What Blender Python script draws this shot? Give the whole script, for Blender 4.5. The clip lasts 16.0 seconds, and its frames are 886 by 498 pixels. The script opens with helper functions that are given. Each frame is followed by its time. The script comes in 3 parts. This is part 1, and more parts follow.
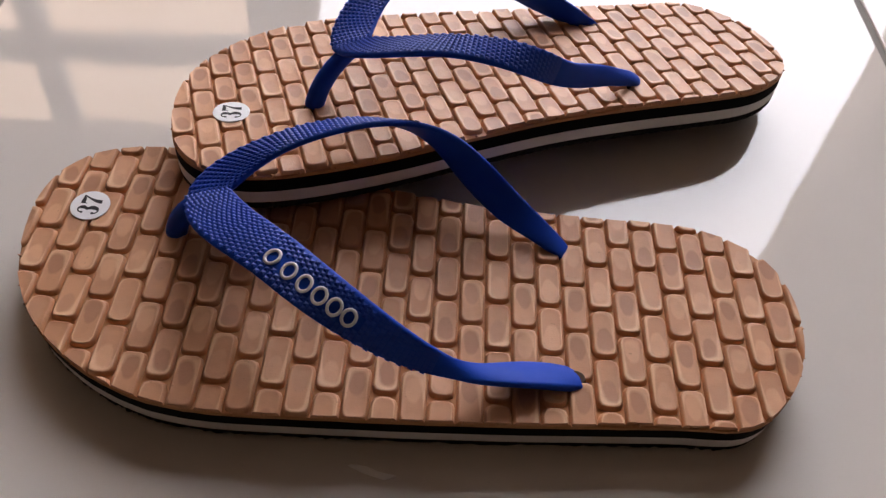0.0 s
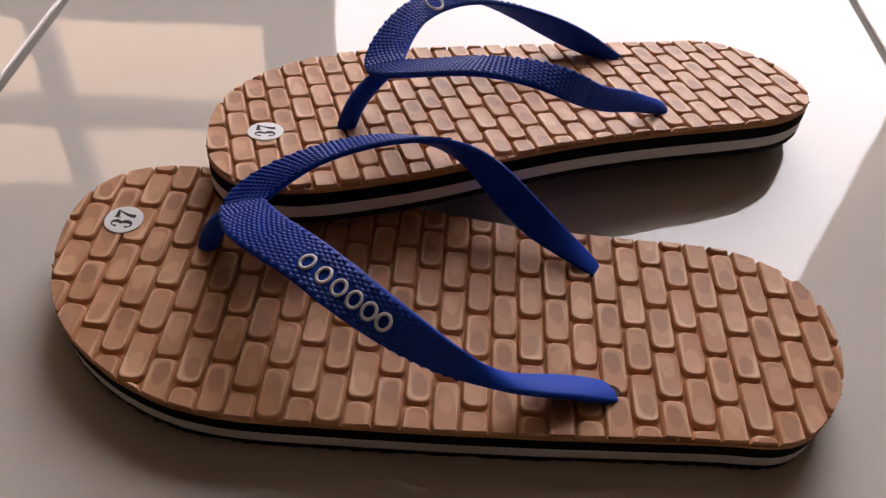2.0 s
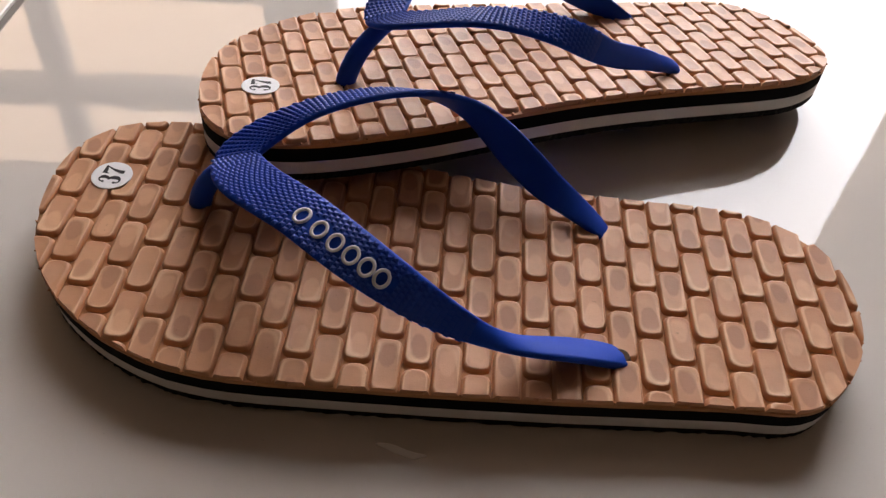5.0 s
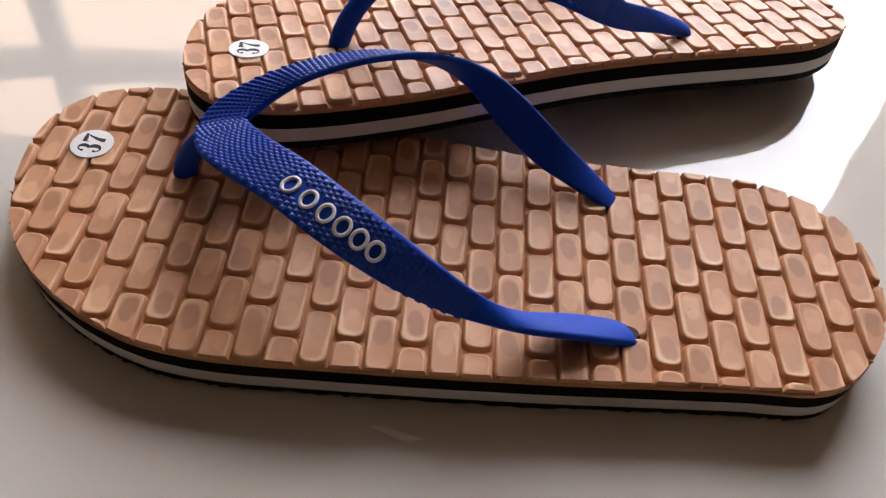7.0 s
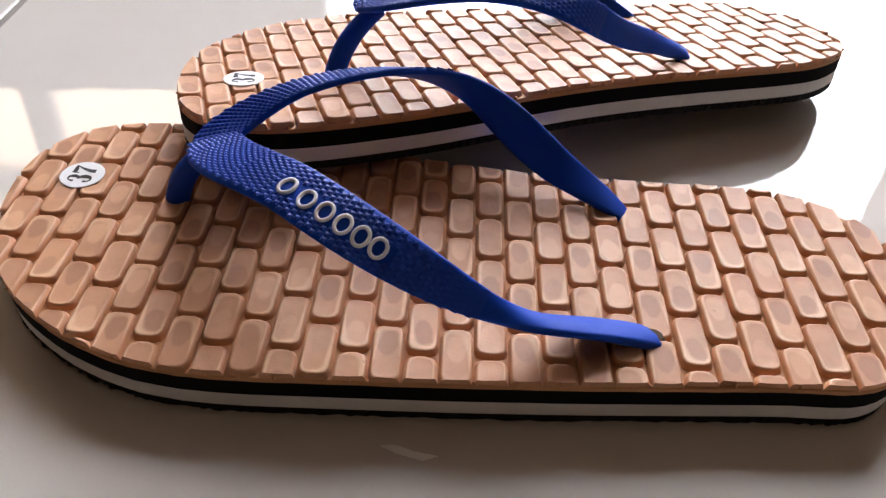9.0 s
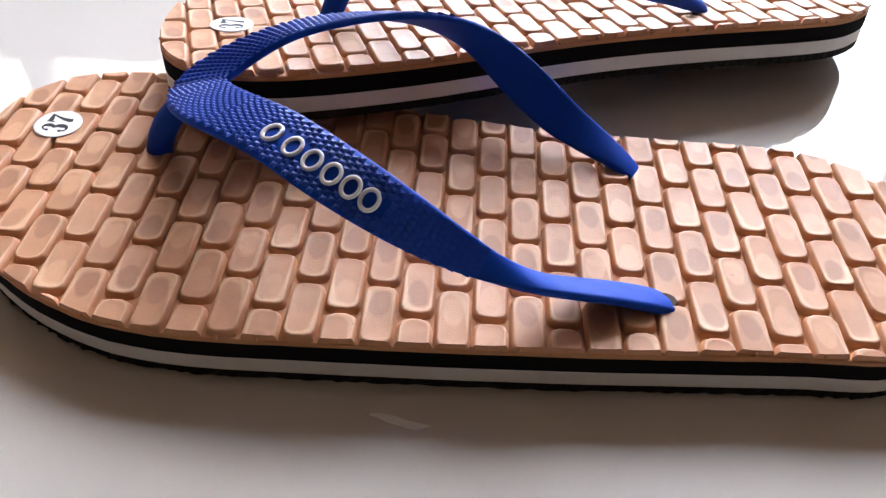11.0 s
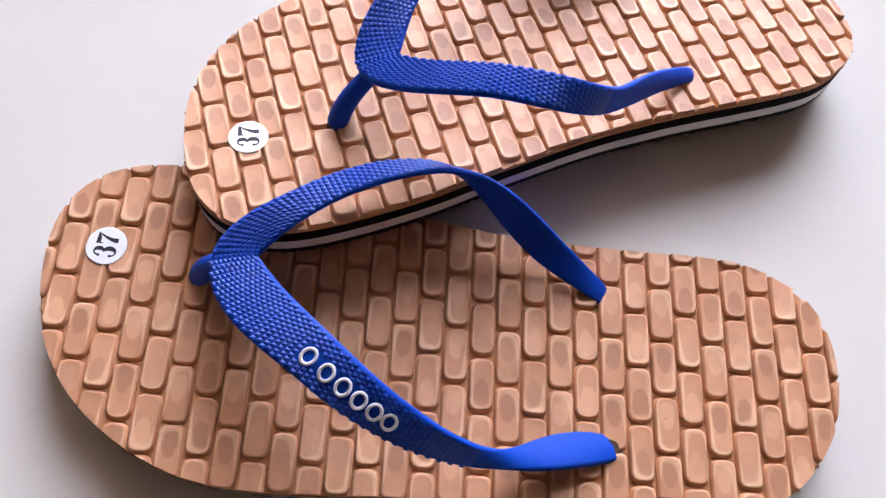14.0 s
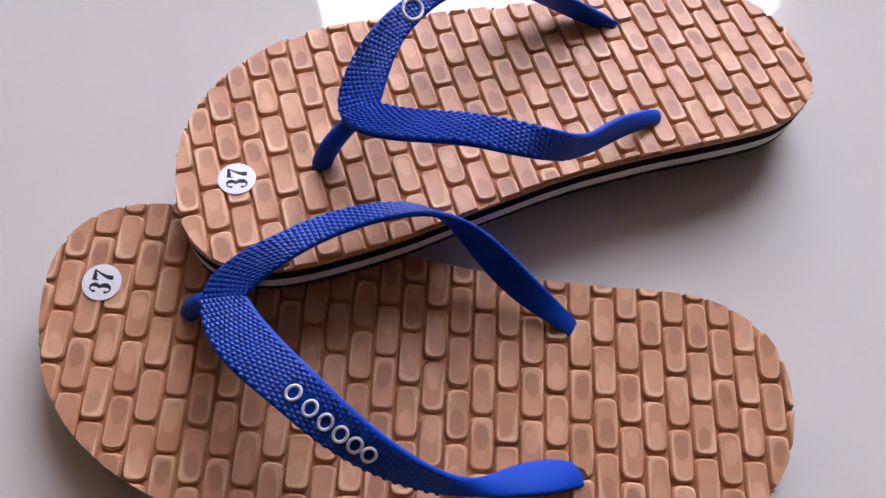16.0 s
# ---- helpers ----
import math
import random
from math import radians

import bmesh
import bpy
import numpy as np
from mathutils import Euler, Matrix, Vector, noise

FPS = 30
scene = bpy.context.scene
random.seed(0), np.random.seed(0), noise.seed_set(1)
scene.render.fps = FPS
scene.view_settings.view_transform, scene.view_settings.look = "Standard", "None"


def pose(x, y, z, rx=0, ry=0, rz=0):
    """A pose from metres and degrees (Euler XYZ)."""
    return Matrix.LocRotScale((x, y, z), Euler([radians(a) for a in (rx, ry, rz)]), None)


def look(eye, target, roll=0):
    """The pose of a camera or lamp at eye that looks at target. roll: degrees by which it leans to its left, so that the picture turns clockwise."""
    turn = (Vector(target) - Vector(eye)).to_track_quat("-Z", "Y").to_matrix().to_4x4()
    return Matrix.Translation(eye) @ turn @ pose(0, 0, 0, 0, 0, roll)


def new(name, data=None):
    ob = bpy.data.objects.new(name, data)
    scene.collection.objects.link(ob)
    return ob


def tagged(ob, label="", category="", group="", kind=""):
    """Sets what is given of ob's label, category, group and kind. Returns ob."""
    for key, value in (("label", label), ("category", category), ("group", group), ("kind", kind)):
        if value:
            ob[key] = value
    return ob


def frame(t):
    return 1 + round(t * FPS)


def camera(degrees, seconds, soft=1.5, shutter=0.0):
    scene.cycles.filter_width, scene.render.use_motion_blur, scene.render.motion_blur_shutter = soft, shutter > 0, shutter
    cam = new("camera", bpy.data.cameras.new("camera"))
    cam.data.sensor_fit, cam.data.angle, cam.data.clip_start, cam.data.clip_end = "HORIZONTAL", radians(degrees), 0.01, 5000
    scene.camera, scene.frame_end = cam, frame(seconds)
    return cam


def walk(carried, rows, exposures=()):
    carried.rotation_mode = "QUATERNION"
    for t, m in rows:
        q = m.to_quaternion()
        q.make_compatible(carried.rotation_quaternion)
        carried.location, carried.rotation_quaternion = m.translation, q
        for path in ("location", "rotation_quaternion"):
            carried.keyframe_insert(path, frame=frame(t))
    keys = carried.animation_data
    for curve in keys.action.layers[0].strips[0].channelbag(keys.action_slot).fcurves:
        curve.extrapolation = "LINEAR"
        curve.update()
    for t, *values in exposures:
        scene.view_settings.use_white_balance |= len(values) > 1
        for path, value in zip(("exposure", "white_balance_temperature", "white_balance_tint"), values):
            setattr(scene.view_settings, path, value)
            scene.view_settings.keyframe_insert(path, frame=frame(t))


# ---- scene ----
# ---------------------------------------------------------------- camera
# (seconds, x, y, z, pitch, roll, yaw)
PATH = [
    (0.0, -0.0555, -0.1358, 0.2198, -49.95, 5.59, -1.84),
    (0.5, -0.0558, -0.1439, 0.2180, -47.56, 4.89, -0.69),
    (1.0, -0.0591, -0.1458, 0.2126, -46.74, 5.00, -0.81),
    (1.5, -0.0622, -0.1478, 0.2059, -46.19, 5.37, -0.34),
    (2.0, -0.0609, -0.1485, 0.2075, -45.23, 4.91, -0.16),
    (2.5, -0.0600, -0.1474, 0.2061, -45.52, 4.87, -0.17),
    (3.0, -0.0598, -0.1501, 0.2023, -45.05, 5.12, -0.39),
    (3.5, -0.0604, -0.1504, 0.2010, -45.09, 5.12, -0.42),
    (4.0, -0.0611, -0.1501, 0.1998, -45.37, 5.27, -0.34),
    (6.5, -0.0587, -0.1386, 0.1849, -47.63, 5.23, 0.04),
    (7.0, -0.0591, -0.1379, 0.1834, -47.86, 5.30, -0.15),
    (7.5, -0.0582, -0.1388, 0.1769, -47.51, 4.94, -0.51),
    (8.0, -0.0592, -0.1426, 0.1636, -44.86, 3.27, -0.26),
    (8.5, -0.0593, -0.1463, 0.1584, -41.42, 2.84, 0.27),
    (9.0, -0.0590, -0.1479, 0.1567, -40.34, 2.64, 0.53),
    (9.2, -0.0587, -0.1485, 0.1551, -40.40, 2.77, 0.66),
    (11.5, -0.0571, -0.1304, 0.1427, -43.47, 3.24, 0.74),
    (12.0, -0.0634, -0.1133, 0.1559, -48.55, 3.80, -0.02),
    (12.5, -0.0716, -0.0935, 0.1817, -57.89, 6.09, -2.90),
    (13.0, -0.0748, -0.0619, 0.2158, -63.54, 9.18, -6.01),
    (13.5, -0.0756, -0.0560, 0.2370, -65.74, 9.93, -6.69),
    (14.0, -0.0736, -0.0525, 0.2570, -66.69, 10.23, -6.62),
    (14.5, -0.0735, -0.0500, 0.2646, -66.79, 11.49, -7.51),
    (15.0, -0.0726, -0.0506, 0.2679, -66.83, 11.45, -7.80),
    (15.5, -0.0720, -0.0504, 0.2736, -66.32, 11.54, -7.81),
    (16.0, -0.0712, -0.0462, 0.2757, -66.77, 11.79, -8.27),
]


def gaze(x, y, z, pitch, roll, yaw):
    """Pose from place, pitch, roll and yaw in degrees."""
    p, a = radians(pitch), radians(yaw)
    ahead = Vector((-math.sin(a) * math.cos(p), math.cos(a) * math.cos(p), math.sin(p)))
    eye = Vector((x, y, z + 0.0012))
    return look(eye, eye + ahead, roll)


EXPOSURES = [(0.0, -0.74, 6900, 21), (1.0, -0.95, 7200, 23), (4.0, -0.83, 7250, 21), (6.5, -0.39, 6850, 17), (7.5, -0.26, 6750, 17), (9.0, -0.02, 6500, 15),
             (11.5, 0.40, 6100, 14), (12.5, 0.22, 6100, 14), (13.3, 0.31, 5950, 17), (14.0, 0.25, 6050, 20), (15.0, 0.07, 6100, 22), (15.5, -0.09, 6100, 23), (16.0, -0.32, 6100, 25)]
cam = camera(56.0, 16.0, soft=1.4)
walk(cam, [(row[0], gaze(*row[1:])) for row in PATH], EXPOSURES)

# ---------------------------------------------------------------- light
DOOR_LIGHT, WINDOW_LIGHT = 13.5, 6.2
world = bpy.data.worlds.new("world")
scene.world = world
world.use_nodes = True
wn = world.node_tree
sky = wn.nodes.new("ShaderNodeTexSky")
sky.sky_type, sky.sun_disc = "NISHITA", False
sky.sun_elevation, sky.sun_rotation = radians(50), radians(20)
wn.links.new(sky.outputs[0], wn.nodes["Background"].inputs[0])
wn.nodes["Background"].inputs[1].default_value = 0.1

# ---------------------------------------------------------------- materials


class Nodes:
    def __init__(self, name):
        self.mat = bpy.data.materials.new(name)
        self.mat.use_nodes = True
        self.tree = self.mat.node_tree
        self.bsdf = self.tree.nodes["Principled BSDF"]

    def add(self, kind, **values):
        n = self.tree.nodes.new(kind)
        for k, v in values.items():
            n.inputs[k].default_value = v
        return n

    def link(self, a, b):
        self.tree.links.new(a, b)

    def coords(self, which="Object"):
        return self.add("ShaderNodeTexCoord").outputs[which]

    def noise(self, at, scale, detail=4.0, rough=0.6):
        n = self.add("ShaderNodeTexNoise", Scale=scale, Detail=detail, Roughness=rough)
        self.link(at, n.inputs["Vector"])
        return n.outputs["Fac"]

    def ramp(self, fac, stops):
        n = self.add("ShaderNodeValToRGB")
        r = n.color_ramp
        while len(r.elements) < len(stops):
            r.elements.new(0.5)
        for e, (p, c) in zip(r.elements, stops):
            e.position, e.color = p, (*c, 1)
        self.link(fac, n.inputs[0])
        return n.outputs[0]

    def mix(self, fac, a, b, blend="MIX"):
        n = self.tree.nodes.new("ShaderNodeMix")
        n.data_type, n.blend_type = "RGBA", blend
        for socket, v in ((n.inputs[0], fac), (n.inputs[6], a), (n.inputs[7], b)):
            if isinstance(v, bpy.types.NodeSocket):
                self.link(v, socket)
            elif isinstance(v, tuple):
                socket.default_value = (*v, 1)
            else:
                socket.default_value = v
        return n.outputs[2]

    def math(self, op, a, b=0.0):
        n = self.tree.nodes.new("ShaderNodeMath")
        n.operation = op
        for socket, v in zip(n.inputs, (a, b)):
            if isinstance(v, bpy.types.NodeSocket):
                self.link(v, socket)
            else:
                socket.default_value = v
        return n.outputs[0]

    def bump(self, height, strength, distance):
        n = self.add("ShaderNodeBump", Strength=strength, Distance=distance)
        self.link(height, n.inputs["Height"])
        self.link(n.outputs[0], self.bsdf.inputs["Normal"])

    def set(self, **values):
        for k, v in values.items():
            socket = self.bsdf.inputs[k.replace("_", " ")]
            if isinstance(v, bpy.types.NodeSocket):
                self.link(v, socket)
            else:
                socket.default_value = (*v, 1) if isinstance(v, tuple) else v
        return self.mat


def foam_material(name, a, b, rough, scale=900.0, bump=0.25, spec=0.3):
    n = Nodes(name)
    at = n.coords()
    c = n.mix(n.noise(at, scale * 0.12), a, b)
    n.bump(n.noise(at, scale, 3.0), bump, 0.0004)
    return n.set(Base_Color=c, Roughness=rough, Specular_IOR_Level=spec)


def brick_material():
    """Embossed tan foam: window sheen painted as a dull or pale crown, a highlight painted along the moulded rim, each
    brick a little different.
    """
    n = Nodes("embossed tan foam")
    at = n.coords()
    info = n.add("ShaderNodeObjectInfo")
    rnd = info.outputs["Random"]
    far = n.tree.nodes.new("ShaderNodeCombineXYZ")
    for k, by in enumerate((1.7, 3.1, 0.9)):
        n.link(n.math("MULTIPLY", rnd, by), far.inputs[k])
    shift = n.tree.nodes.new("ShaderNodeVectorMath")
    n.link(at, shift.inputs[0])
    n.link(far.outputs[0], shift.inputs[1])
    own = shift.outputs[0]
    sep = n.add("ShaderNodeSeparateXYZ")
    n.link(at, sep.inputs[0])
    wob = n.math("MULTIPLY", n.math("SUBTRACT", n.noise(own, 130.0, 2.0), 0.5), 0.7)
    drift = n.math("MULTIPLY", n.math("SUBTRACT", n.math("FRACT", n.math("MULTIPLY", rnd, 37.0)), 0.5), 0.0018)
    y = n.math("ADD", n.math("ADD", sep.outputs[1], 0.0026), drift)
    narrow = n.math("ADD", 0.0026, n.math("MULTIPLY", y, -0.13))
    x = n.math("ADD", n.math("DIVIDE", sep.outputs[0], narrow), wob)
    y = n.math("DIVIDE", y, 0.0046)
    r = n.math("ADD", n.math("POWER", n.math("ABSOLUTE", x), 2.4), n.math("POWER", n.math("ABSOLUTE", y), 2.4))
    r = n.math("ADD", r, n.math("MULTIPLY", n.math("SUBTRACT", n.noise(own, 420.0), 0.5), 0.5))
    # the window's reflection in the dished top, painted as a dull or pale tongue
    pale = n.ramp(n.math("FRACT", n.math("MULTIPLY", rnd, 13.0)), [(0.35, (0, 0, 0)), (0.75, (1, 1, 1))])
    crown = n.mix(pale, (0.45, 0.212, 0.118), (0.69, 0.365, 0.208))
    rim = n.mix(rnd, (0.56, 0.272, 0.145), (0.63, 0.318, 0.174))
    groove = (0.60, 0.29, 0.138)
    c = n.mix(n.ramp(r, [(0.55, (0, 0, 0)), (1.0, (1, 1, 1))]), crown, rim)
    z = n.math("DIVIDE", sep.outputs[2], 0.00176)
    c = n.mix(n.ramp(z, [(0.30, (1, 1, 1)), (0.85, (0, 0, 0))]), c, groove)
    # bright edge highlight put into the colour at the rim's highest line
    ridge_highlight = n.ramp(z, [(0.955, (0, 0, 0)), (1.0, (1, 1, 1))])
    c = n.mix(n.math("MULTIPLY", ridge_highlight, 0.7), c, (0.82, 0.50, 0.30))
    stain = n.ramp(n.noise(own, 75.0, 3.0), [(0.45, (0, 0, 0)), (0.75, (1, 1, 1))])
    c = n.mix(n.math("MULTIPLY", stain, 0.40), c, (0.34, 0.175, 0.095))
    speck = n.ramp(n.noise(own, 900.0, 2.0), [(0.71, (0, 0, 0)), (0.76, (1, 1, 1))])
    c = n.mix(n.math("MULTIPLY", speck, 0.45), c, (0.22, 0.11, 0.05))
    n.bump(n.math("ADD", n.noise(own, 2200.0, 3.0), n.math("MULTIPLY", n.noise(own, 260.0, 1.0), 1.2)), 0.16, 0.0004)
    rough = n.math("ADD", n.math("MULTIPLY", n.noise(own, 300.0), 0.25), 0.37)
    return n.set(Base_Color=c, Roughness=rough, Specular_IOR_Level=0.32)


def rubber_material(name, spec, rough0):
    n = Nodes(name)
    at = n.coords()
    c = n.mix(n.noise(at, 120.0), (0.003, 0.046, 0.37), (0.004, 0.064, 0.47))
    n.bump(n.noise(at, 1800.0, 2.0), 0.10, 0.0002)
    rough = n.math("ADD", n.math("MULTIPLY", n.noise(at, 300.0), 0.15), rough0)
    return n.set(Base_Color=c, Roughness=rough, Specular_IOR_Level=spec)


def tile_material():
    """Polished cream ceramic with a faint cloud and a slightly wavy glaze."""
    n = Nodes("polished cream tile")
    at = n.coords()
    info = n.add("ShaderNodeObjectInfo")
    c = n.mix(n.noise(at, 9.0, 6.0), (0.66, 0.605, 0.555), (0.75, 0.695, 0.64))
    c = n.mix(n.math("MULTIPLY", info.outputs["Random"], 0.25), c, (0.62, 0.565, 0.515))
    dust = n.ramp(n.noise(at, 900.0, 2.0), [(0.735, (0, 0, 0)), (0.76, (1, 1, 1))])
    c = n.mix(n.math("MULTIPLY", dust, 0.3), c, (0.25, 0.20, 0.16))
    h = n.math("ADD", n.math("MULTIPLY", n.noise(at, 45.0, 2.0), 1.0), n.math("MULTIPLY", n.noise(at, 420.0, 2.0), 0.06))
    n.bump(h, 0.012, 0.004)
    rough = n.math("ADD", n.math("MULTIPLY", n.noise(at, 30.0), 0.02), 0.015)
    return n.set(Base_Color=c, Roughness=rough, Specular_IOR_Level=0.5, IOR=1.52)


def paint_material(name, a, b, rough=0.7):
    n = Nodes(name)
    at = n.coords()
    c = n.mix(n.noise(at, 2.5, 6.0), a, b)
    n.bump(n.noise(at, 160.0), 0.15, 0.002)
    return n.set(Base_Color=c, Roughness=rough)


def glow_material(name, colour, strength):
    n = Nodes(name)
    return n.set(Base_Color=(0, 0, 0), Emission_Color=colour, Emission_Strength=strength)


def daylight_material():
    """Overcast daylight, broken by pale foliage low down."""
    n = Nodes("daylight through the door")
    at = n.coords()
    sep = n.add("ShaderNodeSeparateXYZ")
    n.link(at, sep.inputs[0])
    low = n.ramp(n.math("DIVIDE", sep.outputs[2], 2.0), [(0.42, (1, 1, 1)), (0.56, (0, 0, 0))])
    leaf = n.ramp(n.noise(at, 9.0, 5.0, 0.7), [(0.46, (0, 0, 0)), (0.56, (1, 1, 1))])
    c = n.mix(n.math("MULTIPLY", low, leaf), (0.89, 0.96, 1.04), (0.48, 0.55, 0.58))
    return n.set(Base_Color=(0, 0, 0), Emission_Color=c, Emission_Strength=DOOR_LIGHT)


BRICK = brick_material()
FOAM_TAN = foam_material("tan foam", (0.47, 0.215, 0.095), (0.55, 0.265, 0.122), 0.6)
FOAM_BLACK = foam_material("black foam", (0.005, 0.005, 0.006), (0.010, 0.009, 0.009), 0.9, spec=0.08)
FOAM_WHITE = foam_material("white foam", (0.66, 0.63, 0.60), (0.78, 0.76, 0.73), 0.6)
FOAM_SOLE = foam_material("black sole rubber", (0.010, 0.010, 0.011), (0.020, 0.018, 0.016), 0.75, spec=0.12)
RUBBER = rubber_material("matt blue strap rubber", 0.16, 0.52)
STUDDED = rubber_material("shiny blue studded rubber", 0.36, 0.38)
WHITE_PRINT = foam_material("white moulded rubber", (0.78, 0.78, 0.80), (0.86, 0.86, 0.87), 0.45)
PAPER = foam_material("white paper sticker", (0.80, 0.79, 0.80), (0.88, 0.87, 0.88), 0.5)
INK = foam_material("black ink", (0.012, 0.012, 0.016), (0.03, 0.03, 0.035), 0.5)
HOLE_SHADE = foam_material("painted hole shade", (0.05, 0.028, 0.016), (0.09, 0.05, 0.03), 0.8)
TILE = tile_material()
GLINT = foam_material("pale painted glint", (0.84, 0.82, 0.80), (0.92, 0.91, 0.90), 0.3, 500.0, 0.6, spec=0.8)
GROUT = paint_material("grey grout", (0.20, 0.18, 0.16), (0.30, 0.27, 0.24), 0.85)
WALL = paint_material("cream wall paint", (0.22, 0.155, 0.098), (0.26, 0.185, 0.120))
CEILING = paint_material("brown ceiling board", (0.11, 0.076, 0.048), (0.14, 0.098, 0.064))
FRAME = paint_material("grey frame paint", (0.34, 0.33, 0.32), (0.42, 0.41, 0.39), 0.5)
DOOR_GLOW = daylight_material()
WINDOW_GLOW = glow_material("sunlit yard wall", (1.0, 0.75, 0.53), WINDOW_LIGHT)

# ---------------------------------------------------------------- mesh helpers


def from_bm(name, bm, material, smooth=False):
    me = bpy.data.meshes.new(name)
    bmesh.ops.recalc_face_normals(bm, faces=bm.faces)
    bm.to_mesh(me)
    bm.free()
    me.materials.append(material)
    if smooth:
        me.shade_smooth()
    return me


def part(name, bm, material, parent, label="", smooth=False):
    ob = new(name, from_bm(name, bm, material, smooth))
    ob.parent = parent
    return tagged(ob, label)


def box(bm, x0, y0, z0, x1, y1, z1):
    vs = [bm.verts.new(p) for p in ((x0, y0, z0), (x1, y0, z0), (x1, y1, z0), (x0, y1, z0), (x0, y0, z1), (x1, y0, z1), (x1, y1, z1), (x0, y1, z1))]
    for f in ((3, 2, 1, 0), (4, 5, 6, 7), (0, 1, 5, 4), (1, 2, 6, 5), (2, 3, 7, 6), (3, 0, 4, 7)):
        bm.faces.new([vs[i] for i in f])
    return vs


def lofted(bm, rings, caps=True):
    """Joins rings of points, each with as many points, into one skin."""
    made = [[bm.verts.new(p) for p in ring] for ring in rings]
    n = len(made[0])
    for a, b in zip(made, made[1:]):
        for i in range(n):
            bm.faces.new((a[i], a[(i + 1) % n], b[(i + 1) % n], b[i]))
    if caps:
        bm.faces.new(list(reversed(made[0])))
        bm.faces.new(made[-1])
    return made


def bezier(points, u):
    n = len(points) - 1
    total = Vector((0, 0, 0))
    for k, p in enumerate(points):
        total += math.comb(n, k) * u**k * (1 - u) ** (n - k) * Vector(p)
    return total


# ---------------------------------------------------------------- the room
ROOM_X0, ROOM_X1, ROOM_Y0, ROOM_Y1, ROOM_H = -3.4, 3.2, -5.0, 2.0, 3.0
DOOR_X0, DOOR_X1, DOOR_H = -0.255, 1.62, 2.70
WIN_X0, WIN_X1, WIN_Z0, WIN_Z1 = -2.1, -0.415, 1.05, 1.83
WALL_T = 0.15


def structure(name, boxes, material, label, category):
    bm = bmesh.new()
    for b in boxes:
        box(bm, *b)
    ob = new(name, from_bm(name, bm, material))
    return tagged(ob, label, category, kind="structure")


structure("wall_south", [(ROOM_X0, ROOM_Y0 - WALL_T, 0, ROOM_X1, ROOM_Y0, ROOM_H)], WALL, "plain dull brown painted plaster wall", "wall")
structure("wall_west", [(ROOM_X0 - WALL_T, ROOM_Y0 - WALL_T, 0, ROOM_X0, ROOM_Y1 + 0.6, ROOM_H)], WALL, "plain dull brown painted plaster wall", "wall")
structure("wall_east", [(ROOM_X1, ROOM_Y0 - WALL_T, 0, ROOM_X1 + WALL_T, ROOM_Y1 + 0.6, ROOM_H)], WALL, "plain dull brown painted plaster wall", "wall")
wall_north = structure(
    "wall_north",
    [
        (ROOM_X0 - 0.5, ROOM_Y1, 0, WIN_X0, ROOM_Y1 + WALL_T, ROOM_H),
        (WIN_X0, ROOM_Y1, 0, WIN_X1, ROOM_Y1 + WALL_T, WIN_Z0),
        (WIN_X0, ROOM_Y1, WIN_Z1, WIN_X1, ROOM_Y1 + WALL_T, ROOM_H),
        (WIN_X1, ROOM_Y1, 0, DOOR_X0, ROOM_Y1 + WALL_T, ROOM_H),
        (DOOR_X0, ROOM_Y1, DOOR_H, DOOR_X1, ROOM_Y1 + WALL_T, ROOM_H),
        (DOOR_X1, ROOM_Y1, 0, ROOM_X1 + 0.5, ROOM_Y1 + WALL_T, ROOM_H),
    ],
    WALL,
    "dull brown plaster wall with an open doorway and a window",
    "wall",
)
ceiling = structure("ceiling", [(ROOM_X0 - WALL_T, ROOM_Y0 - WALL_T, ROOM_H, ROOM_X1 + WALL_T, ROOM_Y1 + 0.6, ROOM_H + 0.1)], CEILING, "plain dull brown board ceiling", "ceiling")
for v in ceiling.data.vertices:
    if v.co.y > ROOM_Y1:  # ends over the outer face of the north wall
        v.co.y = ROOM_Y1 + WALL_T + v.co.x * math.tan(radians(5))

window = tagged(new("window_1"), "grey framed window with a mullion and a transom", "window", kind="structure")
SKEW = Matrix.Rotation(radians(5), 4, "Z")
wall_north.matrix_world = SKEW
window.matrix_world = SKEW @ Matrix.Translation((0, ROOM_Y1 + 0.05, 0))
for nm, b in (
    ("frame_side", (WIN_X0, 0, WIN_Z0, WIN_X0 + 0.05, 0.06, WIN_Z1)),
    ("frame_side", (WIN_X1 - 0.05, 0, WIN_Z0, WIN_X1, 0.06, WIN_Z1)),
    ("mullion", (-1.155, 0, WIN_Z0 + 0.05, -1.08, 0.06, WIN_Z1 - 0.05)),
    ("sill", (WIN_X0 + 0.05, 0, WIN_Z0, WIN_X1 - 0.05, 0.06, WIN_Z0 + 0.05)),
    ("head", (WIN_X0 + 0.05, 0, WIN_Z1 - 0.05, WIN_X1 - 0.05, 0.06, WIN_Z1)),
    ("transom", (WIN_X0 + 0.05, 0, 1.405, -1.157, 0.06, 1.49)),
    ("transom", (-1.078, 0, 1.405, WIN_X1 - 0.05, 0.06, 1.49)),
):
    bm = bmesh.new()
    box(bm, *b)
    part(nm, bm, FRAME, window)

bm = bmesh.new()
box(bm, -3.2, 2.75, -0.05, -0.36, 2.77, 4.6)
tagged(new("backdrop_yard", from_bm("backdrop_yard", bm, WINDOW_GLOW)), "sunlit pale yard beyond the window", "backdrop", kind="structure").matrix_world = SKEW
bm = bmesh.new()
box(bm, -0.34, 2.75, -0.05, 2.9, 2.77, 4.6)
